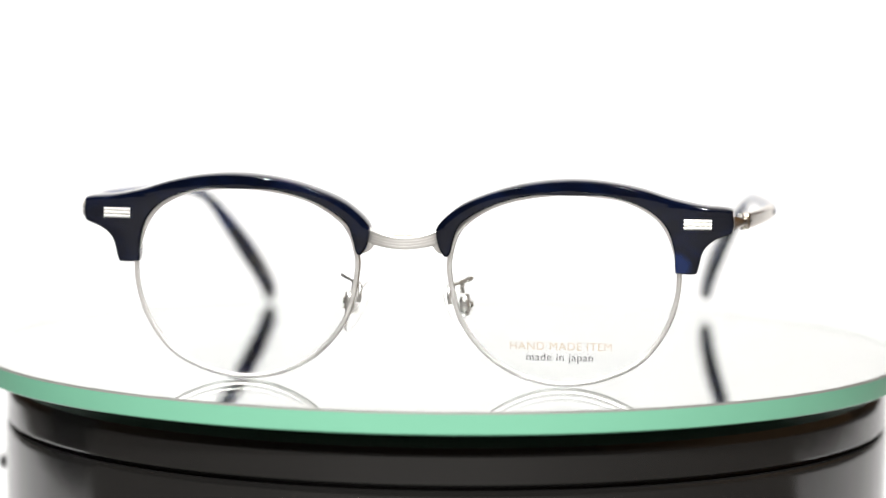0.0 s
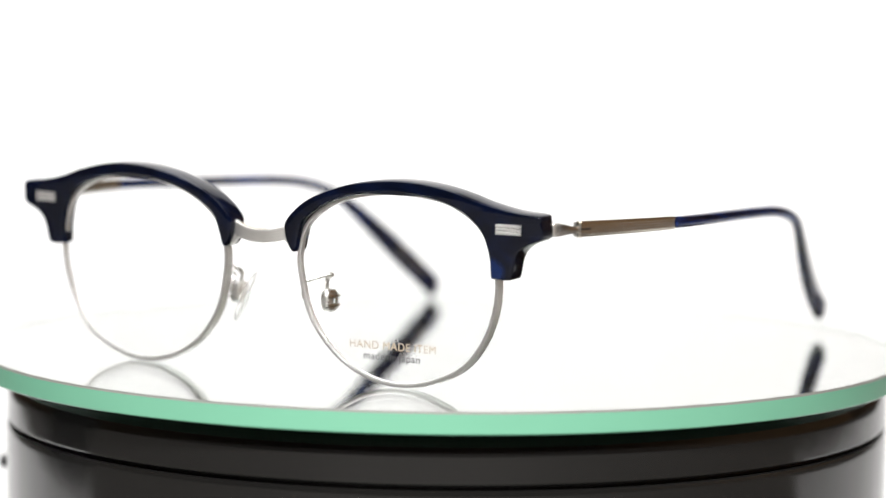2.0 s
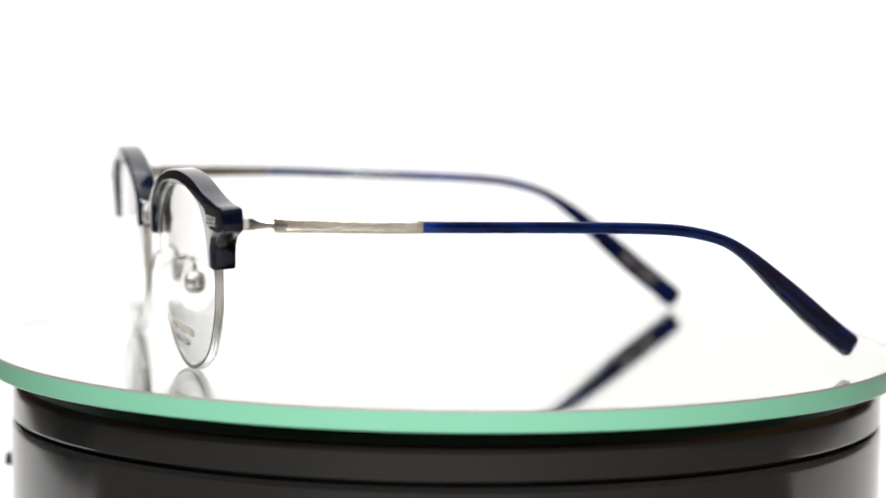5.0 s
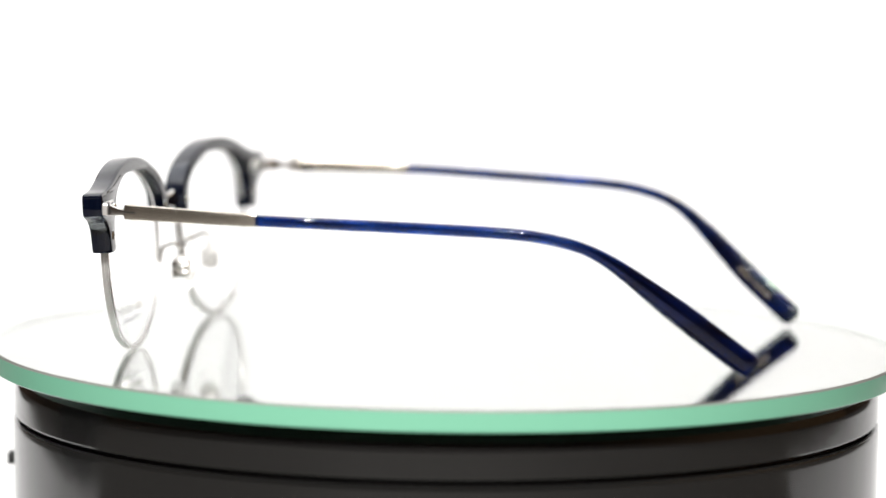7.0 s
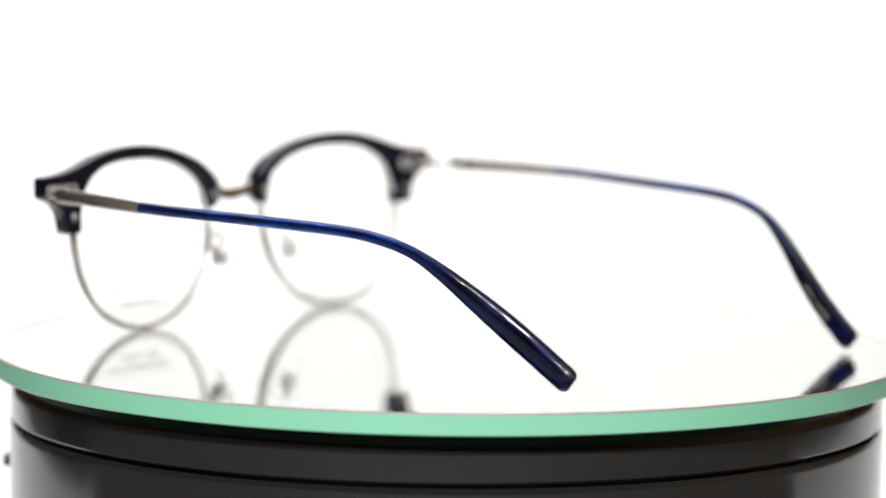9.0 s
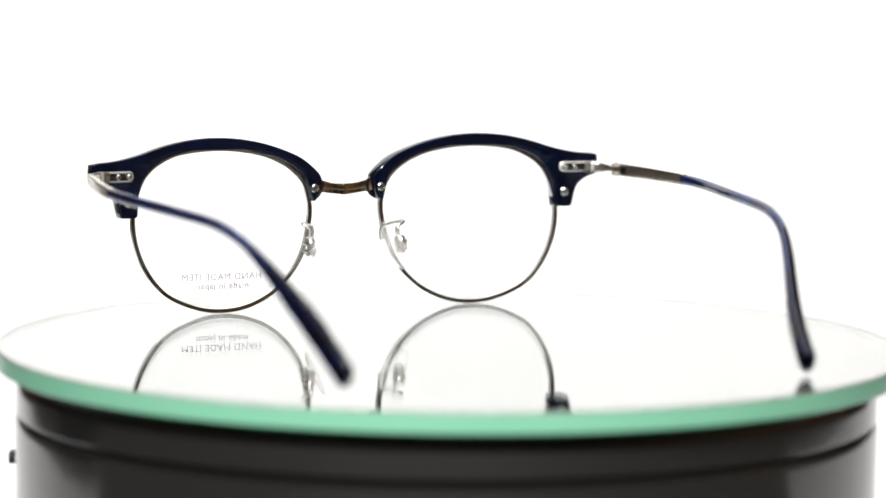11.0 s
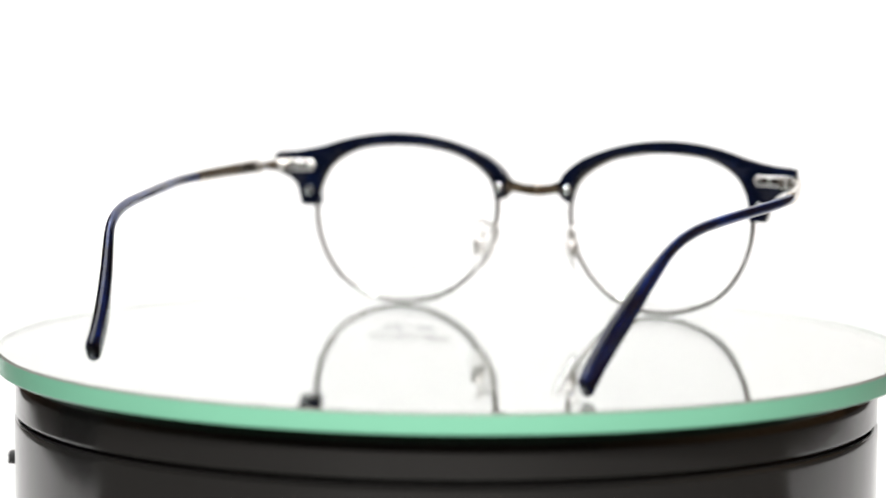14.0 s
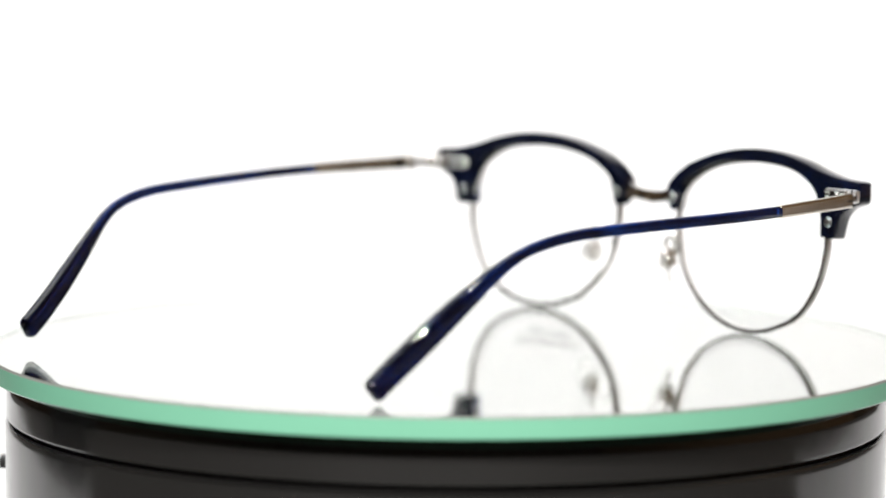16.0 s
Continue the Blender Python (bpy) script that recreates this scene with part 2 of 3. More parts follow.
# ---- the room around ----
def box(name, lo, hi, mat, kind="structure", label="", category=""):
    bm = bmesh.new()
    bmesh.ops.create_cube(bm, size=1.0)
    for v in bm.verts:
        v.co = Vector([(lo[i] + hi[i]) / 2 + v.co[i] * (hi[i] - lo[i]) for i in range(3)])
    ob = part(name, bm, mat, None, label, smooth=False)
    return tagged(ob, label, category, "", kind)


box("floor", (-2100, -2600, -900), (2100, 1500, -800), M_FLOOR, label="brown room floor below the table", category="floor")
box("ceiling", (-2100, -2600, 2400), (2100, 1500, 2500), M_CEIL, label="plain pale room ceiling", category="ceiling")
box("wall_north", (-2000, 1400, -800), (2000, 1500, 2400), M_WALL, label="plain warm brown room wall", category="wall")
box("wall_south", (-2000, -2600, -800), (2000, -2500, 2400), M_WALL, label="plain warm brown room wall", category="wall")
box("wall_west", (-2100, -2600, -800), (-2000, 1500, 2400), M_WALL, label="plain warm brown room wall", category="wall")
box("wall_east", (2000, -2600, -800), (2100, 1500, 2400), M_WOODWALL, label="plain warm wooden room wall", category="wall")


def table_and_backdrop():
    box("tabletop", (-1000, -960, -110), (1000, 900, -72), M_TABLE, label="dark grey-brown wooden tabletop under the backdrop", category="table")
    prof = [(y, -70.5) for y in np.linspace(-20, 380, 8)]
    prof += [(380 + 260 * math.sin(a), 189.5 - 260 * math.cos(a)) for a in np.linspace(0.04, math.pi / 2, 40)]
    prof += [(640, z) for z in np.linspace(230, 1100, 8)]
    out = []
    for i, (y, z) in enumerate(prof):
        (y0, z0), (y1, z1) = prof[max(i - 1, 0)], prof[min(i + 1, len(prof) - 1)]
        d = math.hypot(y1 - y0, z1 - z0)
        out.append((y + (z1 - z0) / d * 0.6, z - (y1 - y0) / d * 0.6))
    ring = prof + out[::-1]
    bm = loft([[(x, y, z) for y, z in ring] for x in np.linspace(-330, 395, 5)])
    tagged(part("backdrop", bm, M_PAPER, smooth=False), "seamless white paper backdrop curving up behind", "backdrop", "", "structure")


table_and_backdrop()


def equipment_case():
    """A soft black case standing beside the paper; the turntable's flank mirrors it."""
    root = new("equipment_case")
    root.location = (-0.43, 0.045, -0.072)
    tagged(root, "soft black fabric equipment case on the table", "case")
    part("body", sweep([(-95, 0, 60), (0, 0, 60), (95, 0, 60)], (95, 118), n=28, power=6, taper=12), M_CASE, root)
    part("lid", sweep([(-98, 0, 127), (0, 0, 128), (98, 0, 127)], (99, 18), n=28, power=4, taper=10), M_CASE, root)
    handle = spline([(-45, 0, 134), (-35, 0, 160), (0, 0, 168), (35, 0, 160), (45, 0, 134)], 20)
    part("handle", sweep(handle, (16, 5), up=(0, 1, 0), n=12), M_CASE, root)


equipment_case()


# ---- the turntable ----
DISC_R, DISC_T = 107.2, 4.8
BASE_R = 101.4


def turntable_base():
    root = new("turntable")
    root.location = (0, 0, -0.0705)
    tagged(root, "glossy black round turntable base with a seam", "turntable")
    lift = 70.5
    top, seam = -DISC_T - 1.0 + lift, -16.5 + lift
    bm = lathe([(20, top), (BASE_R - 3.0, top), (BASE_R - 1.6, top - 0.5), (BASE_R - 0.6, top - 1.5), (BASE_R - 0.15, top - 2.8), (BASE_R, top - 4.2), (BASE_R, top - 4.5), (BASE_R, seam + 1.2), (BASE_R, seam + 0.9), (BASE_R - 0.25, seam + 0.6), (BASE_R - 0.8, seam + 0.45)])
    part("upper_ring", bm, M_BLACK, root)
    bm = lathe([(BASE_R - 0.75, seam + 0.6), (BASE_R - 2.2, seam + 0.5), (BASE_R - 2.2, seam - 0.5), (BASE_R - 0.75, seam - 0.6)])
    part("seam", bm, M_GROOVE, root, "dark recessed seam")
    bm = lathe([(BASE_R - 0.8, seam - 0.45), (BASE_R - 0.05, seam - 0.5), (BASE_R + 0.14, seam - 0.62), (BASE_R + 0.2, seam - 0.85), (BASE_R + 0.2, seam - 2.2), (BASE_R + 0.2, 4), (BASE_R + 0.2, 3), (BASE_R - 1.5, 0.2), (20, 0.2)])
    part("body", bm, M_BLACK, root)
    # rocker switch on the flank
    bm = sweep([(-BASE_R + 1, 6, lift - 29.9), (-BASE_R - 1.5, 6, lift - 29.9), (-BASE_R - 3.0, 6, lift - 29.9)], (6, 2.9), n=12, power=5, taper=0.3)
    part("switch", bm, M_GROOVE, root, "small dark rocker switch")
    return root


def mirror_disc():
    """A back-silvered glass plate, set a little off centre and out of true."""
    root = new("mirror_disc")
    tagged(root, "round mirror disc with a mint green glass edge", "mirror")
    r, t = DISC_R, DISC_T
    sit = Matrix.Translation((-1.3, -0.4, -0.3)) @ Matrix.Rotation(-0.0045, 4, "X")

    def placed(bm):
        bm.transform(sit)
        return bm
    part("glass_face", placed(disc_cap(bmesh.new(), r - 0.4, 0.0)), M_TOPGLASS, root, "clear glass top face", smooth=False)
    part("silvering", placed(disc_cap(bmesh.new(), r - 0.5, -t + 0.15)), M_MIRROR, root, "silvered mirror back", smooth=False)
    # added lining hides the green inner edge; its overexposed brightness is painted pale
    part("edge_lining", placed(lathe([(r - 0.45, -0.03), (r - 0.45, -t + 0.17)])), M_WASHED_EDGE, root, "pale lining added for the washed-out inner glass edge")
    part("arris", placed(lathe([(r - 0.4, 0.0), (r, -0.5)])), M_ARRIS, root, "fine ground edge")
    part("edge", placed(lathe([(r, -0.5), (r + 0.02, -t * 0.5), (r, -t + 0.25), (r - 0.25, -t), (30, -t)])), M_EDGE, root, "mint green glass edge")
    return root


# ---- the eyeglasses ----
CX = -1.0          # the bridge's centre from the turning axis
FRONT = -71.4      # the front's foremost plane


def face_y(x, z=35.0):
    """Base curve of the front; x from the bridge's centre."""
    return FRONT + 3.4 * (x / 69.0) ** 2 + lean(z)


def bow(x):
    """How far the front swells forward between the endpieces."""
    return 0.95 * max(0.0, 1 - (x / 61.0) ** 2)


BROW = [(68.9, 37.0), (68.2, 38.3), (62.5, 38.9), (56.4, 40.2), (50.2, 42.1), (44, 43.4), (37.5, 44.0), (31, 43.8), (24.5, 42.8), (18.5, 41.1), (13, 38.8), (9.2, 36.0), (7.2, 33.6), (7.1, 31.6), (7.7, 29.2), (8.9, 27.5), (9.9, 28.0),
        (10.6, 30.6), (11.9, 34.0), (15.2, 36.6), (20, 38.9), (27, 40.7), (36, 41.4), (44.5, 40.4), (51, 38.1), (55, 34.4), (56.7, 29.6), (57.0, 25.3), (57.7, 24.7), (60.8, 24.6), (61.7, 25.3), (62.8, 29.4), (65, 31.7), (68.3, 33.1), (69.0, 34.2)]
RIM = [(58.2, 24.6), (56.5, 14.6), (50.8, 6.0), (42.5, 1.6), (34, 0.2), (25.5, 1.7), (17.8, 6.2), (12, 13.6), (9.6, 22.5), (9.6, 28), (12, 34), (19, 38.9), (28.5, 41.3), (38.5, 41.6), (48, 39.9), (55.2, 34.6)]


def lean(z):
    """Forward tilt of the front: its foot lies further back."""
    return 0.06 * (35.0 - z)


def outline(ctrl, side, n):
    return [(side * x, z) for x, z in spline(ctrl, n, closed=True)]


def brow_bar(root, side):
    o = outline(BROW, side, 210)
    layers = [(0.5, 0.0), (0.28, 0.08), (0.1, 0.26), (0.0, 0.6), (0.0, 2.4), (0.0, 4.15), (0.1, 4.45), (0.25, 4.6), (0.45, 4.65)]
    ob = part("browline", prism(o, layers, face_y, 0.06, bow), M_BROW, root, "polished dark navy acetate browline")
    for v in ob.data.vertices:
        v.co.x += CX * MM
    return ob


def eyewire(root, side):
    pts = outline(RIM, side, 120)
    c = np.mean(pts, 0)
    path = []
    for x, z in pts:
        d = np.array([x, z]) - c
        d = d / np.linalg.norm(d)
        x, z = x - d[0] * 0.42, z - d[1] * 0.42
        path.append((x + CX, face_y(x, z) - 0.75 * bow(x) + 2.1, z))
    # three flutes run round the outer face; the inner face is plain
    cut = []
    for k in range(19):
        v = -1 + k / 9
        cut.append((0.46 + 0.085 * math.cos(v * 3 * math.pi + math.pi) - 0.16 * max(0.0, abs(v) - 0.8) / 0.2, v * 0.86))
    cut += [(0.1, 0.87), (-0.4, 0.82), (-0.5, 0.7), (-0.5, 0), (-0.5, -0.7), (-0.4, -0.84), (0.05, -0.93)]
    loops = []
    mx, mz = np.mean(pts, 0)
    for i, p in enumerate(path):
        t = (Vector(path[(i + 1) % len(path)]) - Vector(path[i - 1])).normalized()
        out = t.cross(Vector((0, 1, 0))).normalized()
        if out.x * (p[0] - CX - mx) + out.z * (p[2] - mz) < 0:
            out = -out
        loops.append([Vector(p) + out * a + Vector((0, b, 0)) for a, b in cut])
    wire = part("eyewire", loft(loops, ring=True), M_RIM, root, "thin silver metal rim wire")
    back = [(x, y + 0.86, z) for x, y, z in path]
    part("rear_band", sweep(back, (0.98, 0.16), up=(0, 1, 0), n=14, power=4, ring=True), M_REAR, wire, "polished rear face of the rim")
    return wire


def lens(root, side, wire):
    pts = np.array(outline(RIM, side, 96))
    c = pts.mean(0)
    loops = []
    for depth, front in ((1.2, True), (2.9, False)):
        rings = []
        for s in (0.02, 0.25, 0.5, 0.75, 0.9, 0.975):
            rings.append([(c[0] + (x - c[0]) * s + CX, face_y(c[0] + (x - c[0]) * s, c[1] + (z - c[1]) * s) - 0.75 * bow(c[0] + (x - c[0]) * s) + depth - 0.9 * (1 - s * s), c[1] + (z - c[1]) * s) for x, z in pts])
        loops += rings if front else rings[::-1]
    ob = part("lens", loft(loops), M_LENS, root, "clear demo lens")
    ob.visible_shadow = False
    return ob


def lettering(parent, text, x, y, z, width, mat, name, label, turn=0.0, weight=0.0):
    cu = bpy.data.curves.new(name, "FONT")
    cu.body, cu.size, cu.align_x, cu.align_y = text, 1.0, "CENTER", "CENTER"
    cu.extrude, cu.offset, cu.space_character = 0.008, weight, 1.08
    tmp = new(name, cu)
    bpy.context.view_layer.update()
    me = bpy.data.meshes.new_from_object(tmp.evaluated_get(bpy.context.evaluated_depsgraph_get()))
    bpy.data.objects.remove(tmp)
    xs = [v.co.x for v in me.vertices]
    s = width / (max(xs) - min(xs))
    me.transform(Matrix.Scale(MM, 4) @ Matrix.Translation((x, y, z)) @ Matrix.Rotation(turn, 4, "Z") @ Matrix.Rotation(math.pi / 2, 4, "X") @ Matrix.Scale(s, 4))
    me.materials.append(mat)
    ob = new(name, me)
    ob.parent = parent
    ob["label"] = label
    return ob


def front_plaque(root, side):
    x0, z0 = side * 61.6, 35.2
    y0 = face_y(x0)
    slope = math.atan(2 * 3.4 * x0 / 69.0 ** 2)
    def place(bm):
        m = Matrix.Translation((x0 + CX, y0 + 0.02, z0)) @ Matrix.Rotation(slope, 4, "Z")
        bm.transform(m)
        return bm
    bm = bmesh.new()
    bmesh.ops.create_cube(bm, size=1.0)
    for v in bm.verts:
        v.co = Vector((v.co.x * 5.8, v.co.y * 0.5, v.co.z * 2.2))
    ob = part("plaque", place(bm), M_STEEL, root, "ribbed silver plaque", smooth=False)
    for dz in (-0.74, 0.0, 0.74):
        part("rib", place(sweep([(-2.9, -0.25, dz), (0, -0.25, dz), (2.9, -0.25, dz)], (0.5, 0.62), n=12, power=2.2)), M_RIM, ob)
    return ob


def bridge(root):
    """A flat curved bar, engraved along its front, with two hollow facets meeting in a ridge behind."""
    def mid(x):
        u = abs(x) / 8.2
        return 30.3 + 1.6 * u ** 2, 2.75 + 0.65 * u ** 3, FRONT + 0.1 + 1.9 * u ** 2
    loops = []
    for x in np.linspace(-8.2, 8.2, 61):
        z, h, y = mid(x)
        cut = []
        for k in range(21):
            v = -1 + k / 10
            edge = 0.16 * max(0.0, abs(v) - 0.86) / 0.14
            cut.append((-0.6 + edge + 0.028 * math.cos(v * 5 * math.pi) * (abs(v) < 0.86), v * h / 2))
        cut += [(0.4, h / 2), (0.6, h / 2 - 0.2), (0.6, 0), (0.6, -h / 2 + 0.2), (0.4, -h / 2)]
        loops.append([(x + CX, y + b, z + a) for b, a in cut])
    ob = part("bridge", loft(loops), M_SATIN, root, "curved silver bridge with engraved lines")
    loops = []
    for x in np.linspace(-7.6, 7.6, 45):
        z, h, y = mid(x)
        w = 1 - abs(x) / 7.6
        z += 0.08
        h *= 1.04 - 0.1 * math.sin(math.pi * w)
        rise = 0.15 + 1.5 * w ** 1.5
        loops.append([(x + CX, y + b, z + a) for b, a in ((0.55, -h / 2), (0.6 + rise * 0.85, -h / 2), (0.6 + rise, -h / 4), (0.6 + rise, h / 4), (0.6 + rise * 0.85, h / 2), (0.55, h / 2))])
    part("bridge_back", loft(loops), M_BRONZE, ob, "polished bronze-toned rear of the bridge")
    for side in (-1, 1):
        tri = [(side * x, z) for x, z in spline([(5.7, 32.3), (7.4, 33.4), (8.9, 33.0), (9.0, 29.8), (8.8, 27.9), (7.9, 28.0), (7.1, 28.5), (6.1, 29.9)], 48, closed=True)]
        bm = prism(tri, [(0.15, 0), (0, 0.15), (0, 0.6), (0.15, 0.75)], lambda q, z: FRONT + 1.0)
        bm.transform(Matrix.Translation((CX, 0, 0)))
        part("bridge_plate", bm, M_SATIN, ob, "flared silver wedge at the bridge's end")
        bm = prism(tri, [(0.05, 0), (0, 0.05), (0, 0.3), (0.1, 0.4)], lambda q, z: FRONT + 1.76)
        bm.transform(Matrix.Translation((CX, 0, 0)))
        part("plate_back", bm, M_GUNMETAL, ob, "dark plated rear of the wedge")
    return ob


def rear_fittings(root, side):
    """Hinge plate with its screws, and the screws that hold the browline."""
    def yb(x):
        return face_y(x) + 4.66 - 0.48 * bow(x)
    zc = 35.25
    def bar(x0, x1, lift):
        return [(side * x + CX, yb(x) + lift, zc) for x in np.linspace(x0, x1, 9)]
    plate = part("hinge_plate", sweep(bar(59.3, 67.6, 0.12), (0.7, 2.8), n=24, power=3, taper=1.2), M_RIM, root, "silver hinge plate let into the acetate")
    part("plate_field", sweep(bar(59.4, 66.4, 0.36), (0.3, 1.9), n=24, power=3, taper=0.8), M_GUNMETAL, plate, "darker sunk field of the hinge plate")
    for x, r in ((59.5, 0.72), (62.2, 0.72), (65.3, 0.42)):
        screw_head(plate, (side * x + CX, yb(x) + 0.4, zc), r, 1)
    screw_head(root, (side * 59.6 + CX, yb(59.6), 28.7), 1.15, 1, "domed silver screw")
    screw_head(root, (side * 9.1 + CX, yb(9), 31.0), 1.15, 1, "domed silver screw")
    # the block that carries the endpiece
    block = sweep([(side * x + CX, yb(x) + 0.75, zc) for x in (66.5, 67.6, 68.9)], (1.5, 2.5), n=24, power=7, taper=0.15)
    part("hinge_block", block, M_SATIN, plate, "pale silver hinge block")
    return plate


# temple lines: distance behind the axis, sideways, height
TEMPLE_YZ = {1: [(-55.5, 35.1), (-26.6, 34.5), (-8.4, 34.1), (10.0, 33.5), (28.0, 32.8), (35.4, 31.9), (42.7, 30.2), (47.4, 27.9), (52.2, 24.6), (57.7, 20.2), (63.5, 15.7), (69.2, 11.1), (75.1, 6.6), (77.6, 4.8)],
             -1: [(-55.5, 34.9), (-26.6, 34.5), (-8.4, 33.8), (10.0, 33.2), (28.0, 32.5), (35.1, 31.5), (41.9, 29.8), (46.4, 27.5), (50.8, 24.3), (56.1, 19.5), (61.4, 14.5), (66.8, 9.6), (72.7, 4.8), (75.3, 2.6)]}
SPREAD = {1: [71.5, 76.5, 75.0, 72.6, 70.2, 69.4, 68.2, 67.0, 65.2, 63.1, 61.1, 59.3, 58.0, 57.6],
          -1: [71.3, 76.3, 73.9, 70.9, 68.1, 66.6, 64.9, 63.6, 62.1, 59.9, 57.7, 55.8, 54.4, 54.0]}


def temple(root, side):
    line = [(side * x + CX, y, z) for (y, z), x in zip(TEMPLE_YZ[side], SPREAD[side])]
    full = spline(line, 157)
    for _ in range(3):
        # even out the bend, so that reflections run smoothly along it
        wide = np.vstack([full[:1].repeat(5, 0) * 2 - full[5:0:-1], full, full[-1:].repeat(5, 0) * 2 - full[-2:-7:-1]])
        full = np.mean([wide[k:k + len(full)] for k in range(11)], 0)
    metal, blue = full[:14], full[13:]
    front = np.vstack([full[0] + (full[0] - full[3]) / np.linalg.norm(full[3] - full[0]) * 1.6, metal])
    arm = part("temple_arm", sweep(front, [(1.7, 3.4 - 0.6 * i / 14) for i in range(15)], n=24, power=5, taper=0.5), M_ARM, root, "brushed silver temple front with fine grooves")
    for k in range(4):
        pts = [(p[0] + side * 0.82, p[1], p[2] + (k - 1.5) * (0.62 - 0.012 * i)) for i, p in enumerate(metal)]
        part("groove_line", sweep(pts, (0.10, 0.22), n=10, power=2), M_ARM, arm)
    # the fork of the hinge: a short slot in the arm's front end
    p = Vector(metal[0])
    d = (Vector(metal[1]) - p).normalized()
    part("fork_slot", sweep([p - d * 2.0 + Vector((side * 0.84, 0, 0)), p - d * 0.6 + Vector((side * 0.84, 0, 0)), p + d * 0.8 + Vector((side * 0.84, 0, 0))], (0.12, 0.34), n=10, power=3), M_GROOVE, arm)
    # endpiece strip from the front to the hinge: flared at both ends, narrow between
    ex = [(side * 64.8 + CX, -63.2, 35.1), (side * 67.4 + CX, -62.6, 35.1), (side * 69.4 + CX, -60.9, 35.1), (side * 70.7 + CX, -58.2, 35.0), (side * 71.3 + CX, -54.5, 34.9)]
    waist = spline([(2.9,), (2.9,), (2.9,), (2.8,), (2.2,), (1.55,), (1.6,), (2.1,)], 25)
    joint = part("endpiece", sweep(spline(ex, 25), [(1.3, float(w[0])) for w in waist], n=20, power=4), M_LINK, root, "narrow waisted silver endpiece")
    for dz, h in ((-1.08, 0.86), (0.0, 1.1), (1.08, 0.86)):
        bm = sweep([(side * 70.5 + CX, -55.9, 35.0 + dz - h / 2), (side * 70.5 + CX, -55.9, 35.0 + dz), (side * 70.5 + CX, -55.9, 35.0 + dz + h / 2)], (2.1, 2.3), up=(0, 1, 0), n=20, power=3)
        part("hinge_barrel", bm, M_SATIN if dz else M_BRONZE, joint)
    part("hinge_screw", sweep([(side * 70.5 + CX, -55.9, 33.2), (side * 70.5 + CX, -55.9, 35), (side * 70.5 + CX, -55.9, 36.75)], (1.1, 1.1), up=(0, 1, 0), n=12, power=2), M_SCREW, joint)
    stop = [(side * 71.2 + CX, -53.6, 35.0), (side * 71.5 + CX, -52.4, 34.9), (side * 71.9 + CX, -50.6, 34.8)]
    part("hinge_stop", sweep(stop, [(1.6, 2.4), (1.3, 2.2), (0.7, 1.8)], n=16, power=4), M_GUNMETAL, joint, "dark wedge behind the hinge")
    k = len(blue) - 1
    sizes = []
    for i in range(k + 1):
        u = i / k
        w = max(0.0, min(1.0, (u - 0.42) / 0.4))
        w = w * w * (3 - 2 * w)
        sizes.append((2.2 + 0.95 * w, 2.55 + 2.95 * w))
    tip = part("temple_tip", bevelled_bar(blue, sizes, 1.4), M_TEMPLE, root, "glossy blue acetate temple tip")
    core = [(1.5 - 0.35 * i / k, 1.62 - 0.35 * i / k) for i in range(k + 1)]
    part("wire_core", sweep(blue[1:-9], core[1:-9], n=18, power=2.0, taper=0.3), M_CORE, tip, "metal core wire inside the acetate")
    if side < 0:
        # stamped writing on the inner face, too small to read
        run = np.cumsum([0.0] + [np.linalg.norm(q - p) for p, q in zip(blue, blue[1:])])
        a, b = [Vector(blue[int(np.searchsorted(run, run[-1] - d))]) for d in (17.0, 6.5)]
        d = (b - a).normalized()
        inner = Vector((1, 0, 0)) - d * d.x
        inner.normalize()
        up = inner.cross(d)
        for s, e in ((0.0, 0.12), (0.15, 0.3), (0.33, 0.42), (0.5, 0.62), (0.66, 0.8), (0.84, 1.0)):
            p, q = a + (b - a) * s + inner * 1.70, a + (b - a) * e + inner * 1.70
            bm = bmesh.new()
            vs = [bm.verts.new(c + up * h + inner * g) for g in (0, 0.06) for c, h in ((p, -0.45), (q, -0.45), (q, 0.45), (p, 0.45))]
            for f in ((0, 1, 2, 3), (7, 6, 5, 4), (0, 4, 5, 1), (1, 5, 6, 2), (2, 6, 7, 3), (3, 7, 4, 0)):
                bm.faces.new([vs[j] for j in f])
            part("stamp_bar", bm, M_STAMP, tip, "worn gold stamp", smooth=False)
    return tip


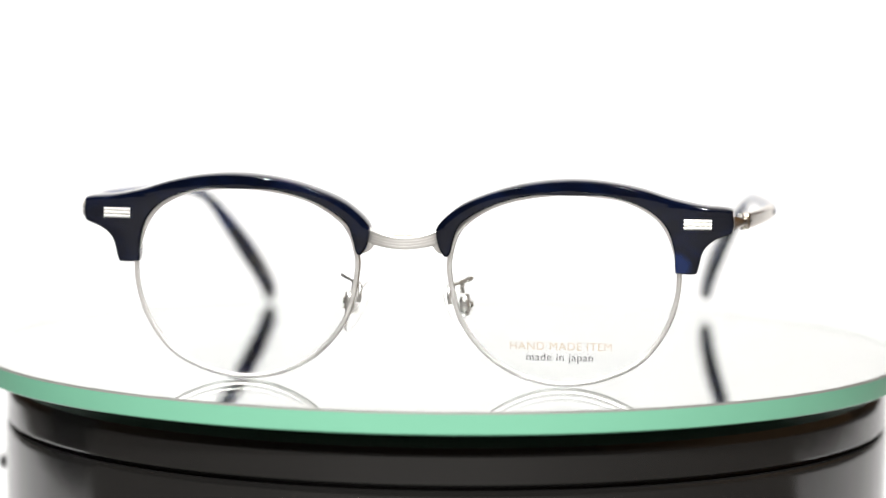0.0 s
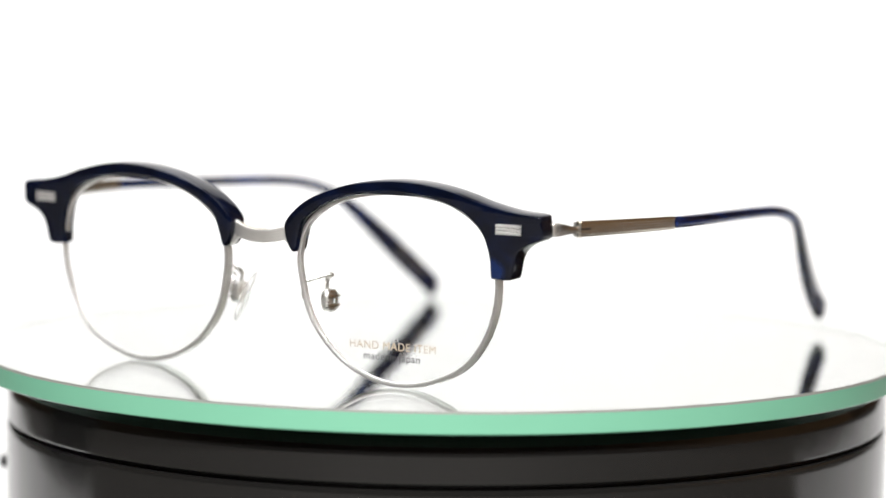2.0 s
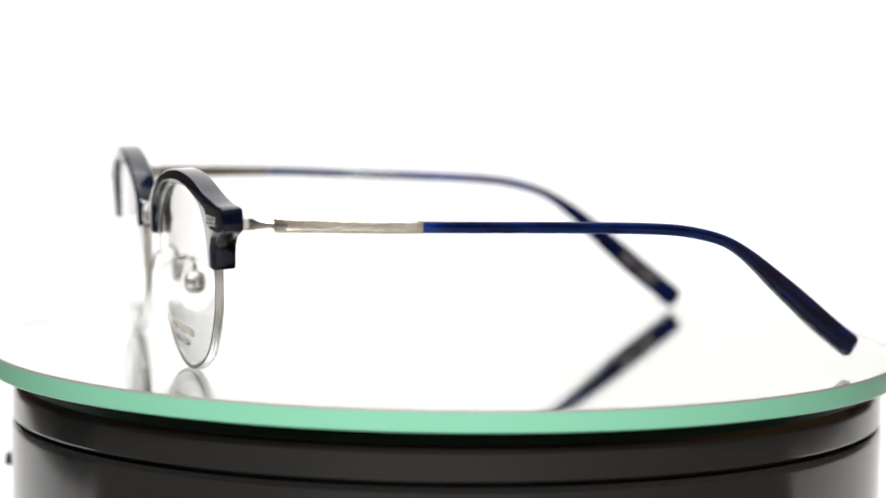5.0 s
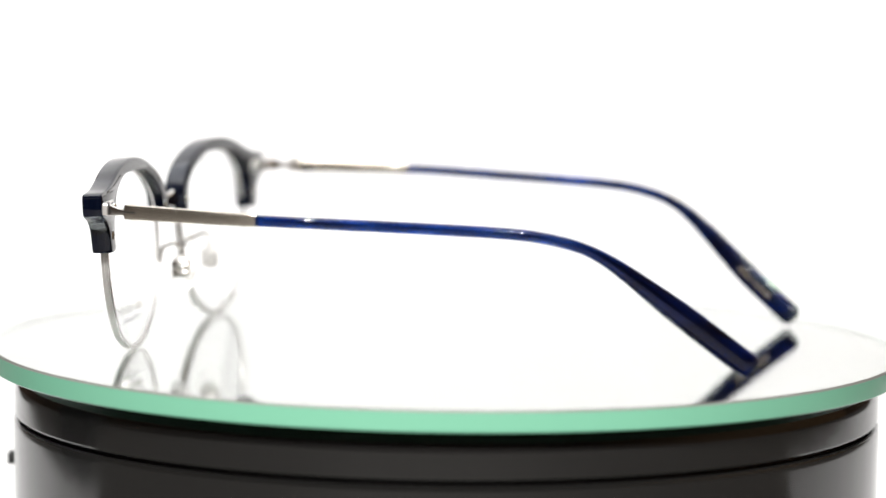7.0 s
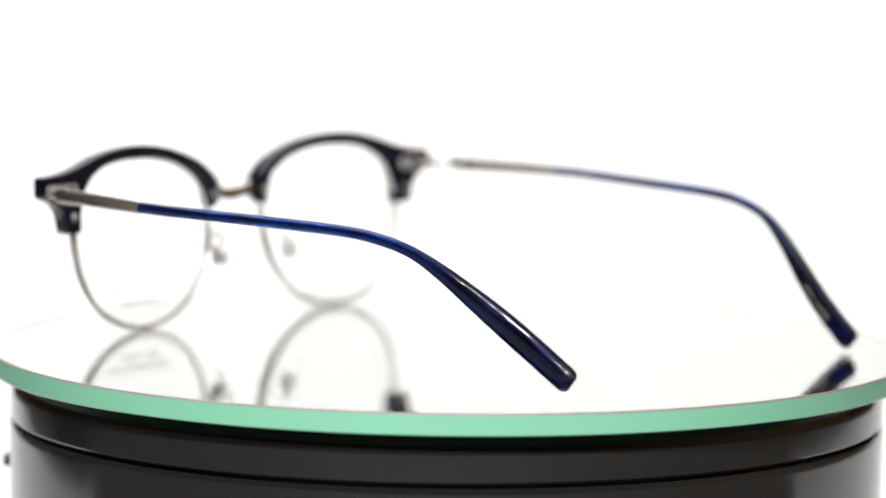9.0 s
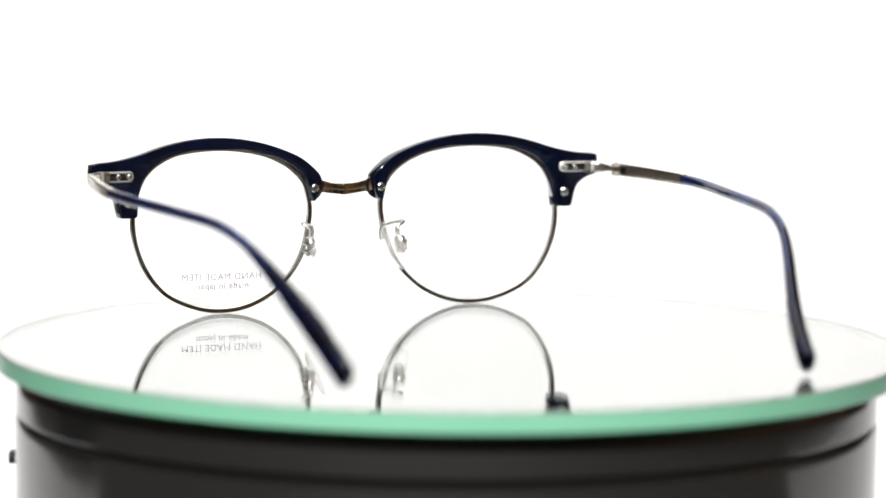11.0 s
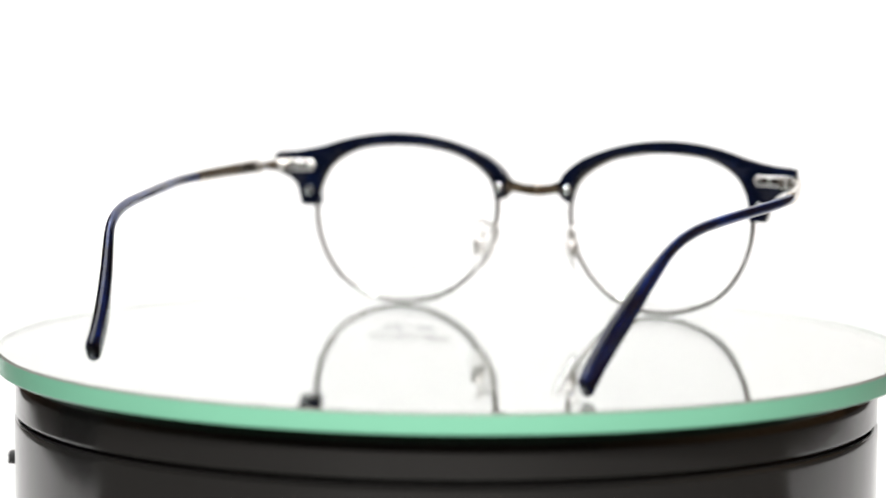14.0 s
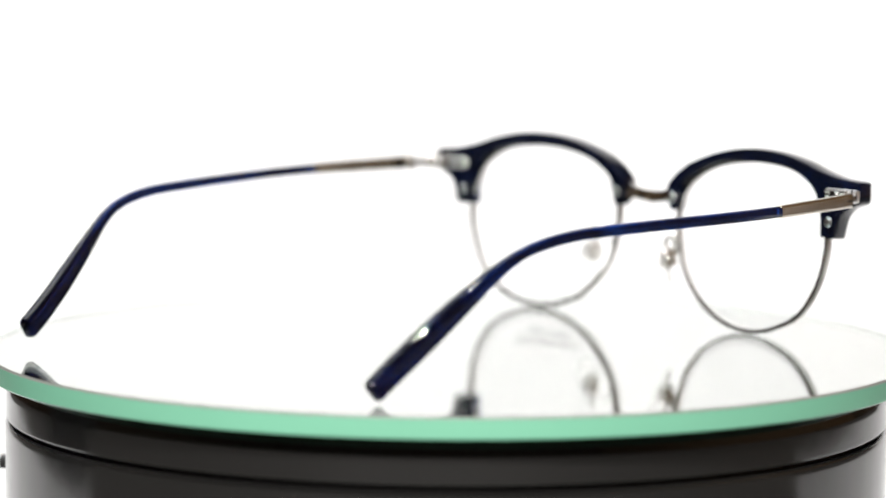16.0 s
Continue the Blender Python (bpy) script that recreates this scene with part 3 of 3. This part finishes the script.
def nose_pad(root, side):
    def at(x, y, z):
        return (side * x + CX, y, z)
    arm = spline([at(9.75, -68.2, 17.2), at(9.5, -68.0, 19.2), at(9.7, -67.3, 20.9), at(11.2, -65.9, 21.6), at(13.0, -64.3, 22.3), at(13.7, -63.3, 22.4), at(13.2, -62.6, 22.0), at(12.0, -62.2, 21.4), at(11.6, -62.0, 20.2), at(12.0, -62.0, 18.0)], 72)
    stem = part("pad_arm", sweep(arm, (1.1, 0.9), up=(0.6, 0.3, 1), n=14, power=2.4), M_SILVER, root, "bent silver pad arm")
    box_loops = []
    for k, r in ((-1.1, 1.3), (-0.9, 1.95), (-0.3, 2.2), (0.5, 2.2), (0.95, 1.9), (1.1, 1.3)):
        box_loops.append([at(12.3 + k, -62.0 + r * q, 16.6 + r * 1.15 * h) for q, h in section(2.0, 2.0, 24, 3.2)])
    part("pad_box", loft(box_loops), M_SILVER, stem)
    for dz in (-1.0, 0.9):
        part("pad_flange", sweep([at(13.3, -63.9, 16.6 + dz), at(13.5, -62, 16.6 + dz), at(13.3, -60.1, 16.6 + dz)], (0.7, 0.7), n=10, power=3), M_STEEL, stem)
    part("pad_screw", ball(at(13.5, -61.6, 16.6), (0.6, 0.75, 0.75)), M_SCREW, stem)
    part("pad_clip", ball(at(11.7, -62.2, 14.9), (0.6, 0.9, 0.8)), M_STEEL, stem)
    bm = bmesh.new()
    bmesh.ops.create_uvsphere(bm, u_segments=24, v_segments=14, radius=1.0)
    for v in bm.verts:
        x, y, z = v.co
        v.co = Vector((x * 0.8 + 0.4 * (1 - z * z) - 0.35 * y * y, y * (3.9 - 0.4 * z), z * 6.2))
    bm.transform(Matrix.Rotation(radians(-27), 4, "Y") @ Matrix.Rotation(radians(-25), 4, "Z"))
    if side > 0:
        bm.transform(Matrix.Translation((10.7, -61.6, 15.7)))
    else:
        bm.transform(Matrix.Translation((10.7, -61.6, 15.7)))
        bm.transform(Matrix.Diagonal((-1, 1, 1, 1)))
    bm.transform(Matrix.Translation((CX, 0, 0)))
    ob = part("nose_pad", bm, M_PAD, root, "clear silicone nose pad")
    ob.visible_shadow = False


def eyeglasses():
    root = new("eyeglasses")
    tagged(root, "navy browline eyeglasses with silver rims on a mirror disc", "eyeglasses")
    bridge(root)
    for side in (-1, 1):
        brow_bar(root, side)
        wire = eyewire(root, side)
        glass = lens(root, side, wire)
        if side > 0:
            y = face_y(33.5, 7.5) - 0.75 * bow(33.5) + 0.23
            lettering(glass, "HAND MADE ITEM", 33.4 + CX, y, 8.9, 21.4, M_GOLD, "gold_lettering", "gold print on the lens", radians(1.6))
            # grey copy added behind the gold, so the backlit print reads dark from behind
            lettering(glass, "HAND MADE ITEM", 33.4 + CX, y + 0.03, 8.9, 21.4, M_PRINT_BACK, "lettering_backing", "grey copy of the print added behind the gold", radians(1.6))
            lettering(glass, "made in japan", 33.2 + CX, y, 6.6, 14.0, M_BLACKINK, "black_lettering", "dark print on the lens", radians(1.6))
        front_plaque(root, side)
        rear_fittings(root, side)
        temple(root, side)
        nose_pad(root, side)
    return root


BASE = turntable_base()
DISC = mirror_disc()
GLASSES = eyeglasses()


# ---- what moves ----
def heading(t):
    return 0.0017 * t ** 3 - 0.04744 * t ** 2 - 13.304 * t - 6.867


def motions():
    rows = [(t, pose(0, 0, 0, 0, 0, heading(t))) for t in range(17)]
    walk(DISC, rows)
    walk(GLASSES, rows)
    walk(focus, [(t, pose(*(EYE + AIM * d))) for t, d in FOCUS])


motions()
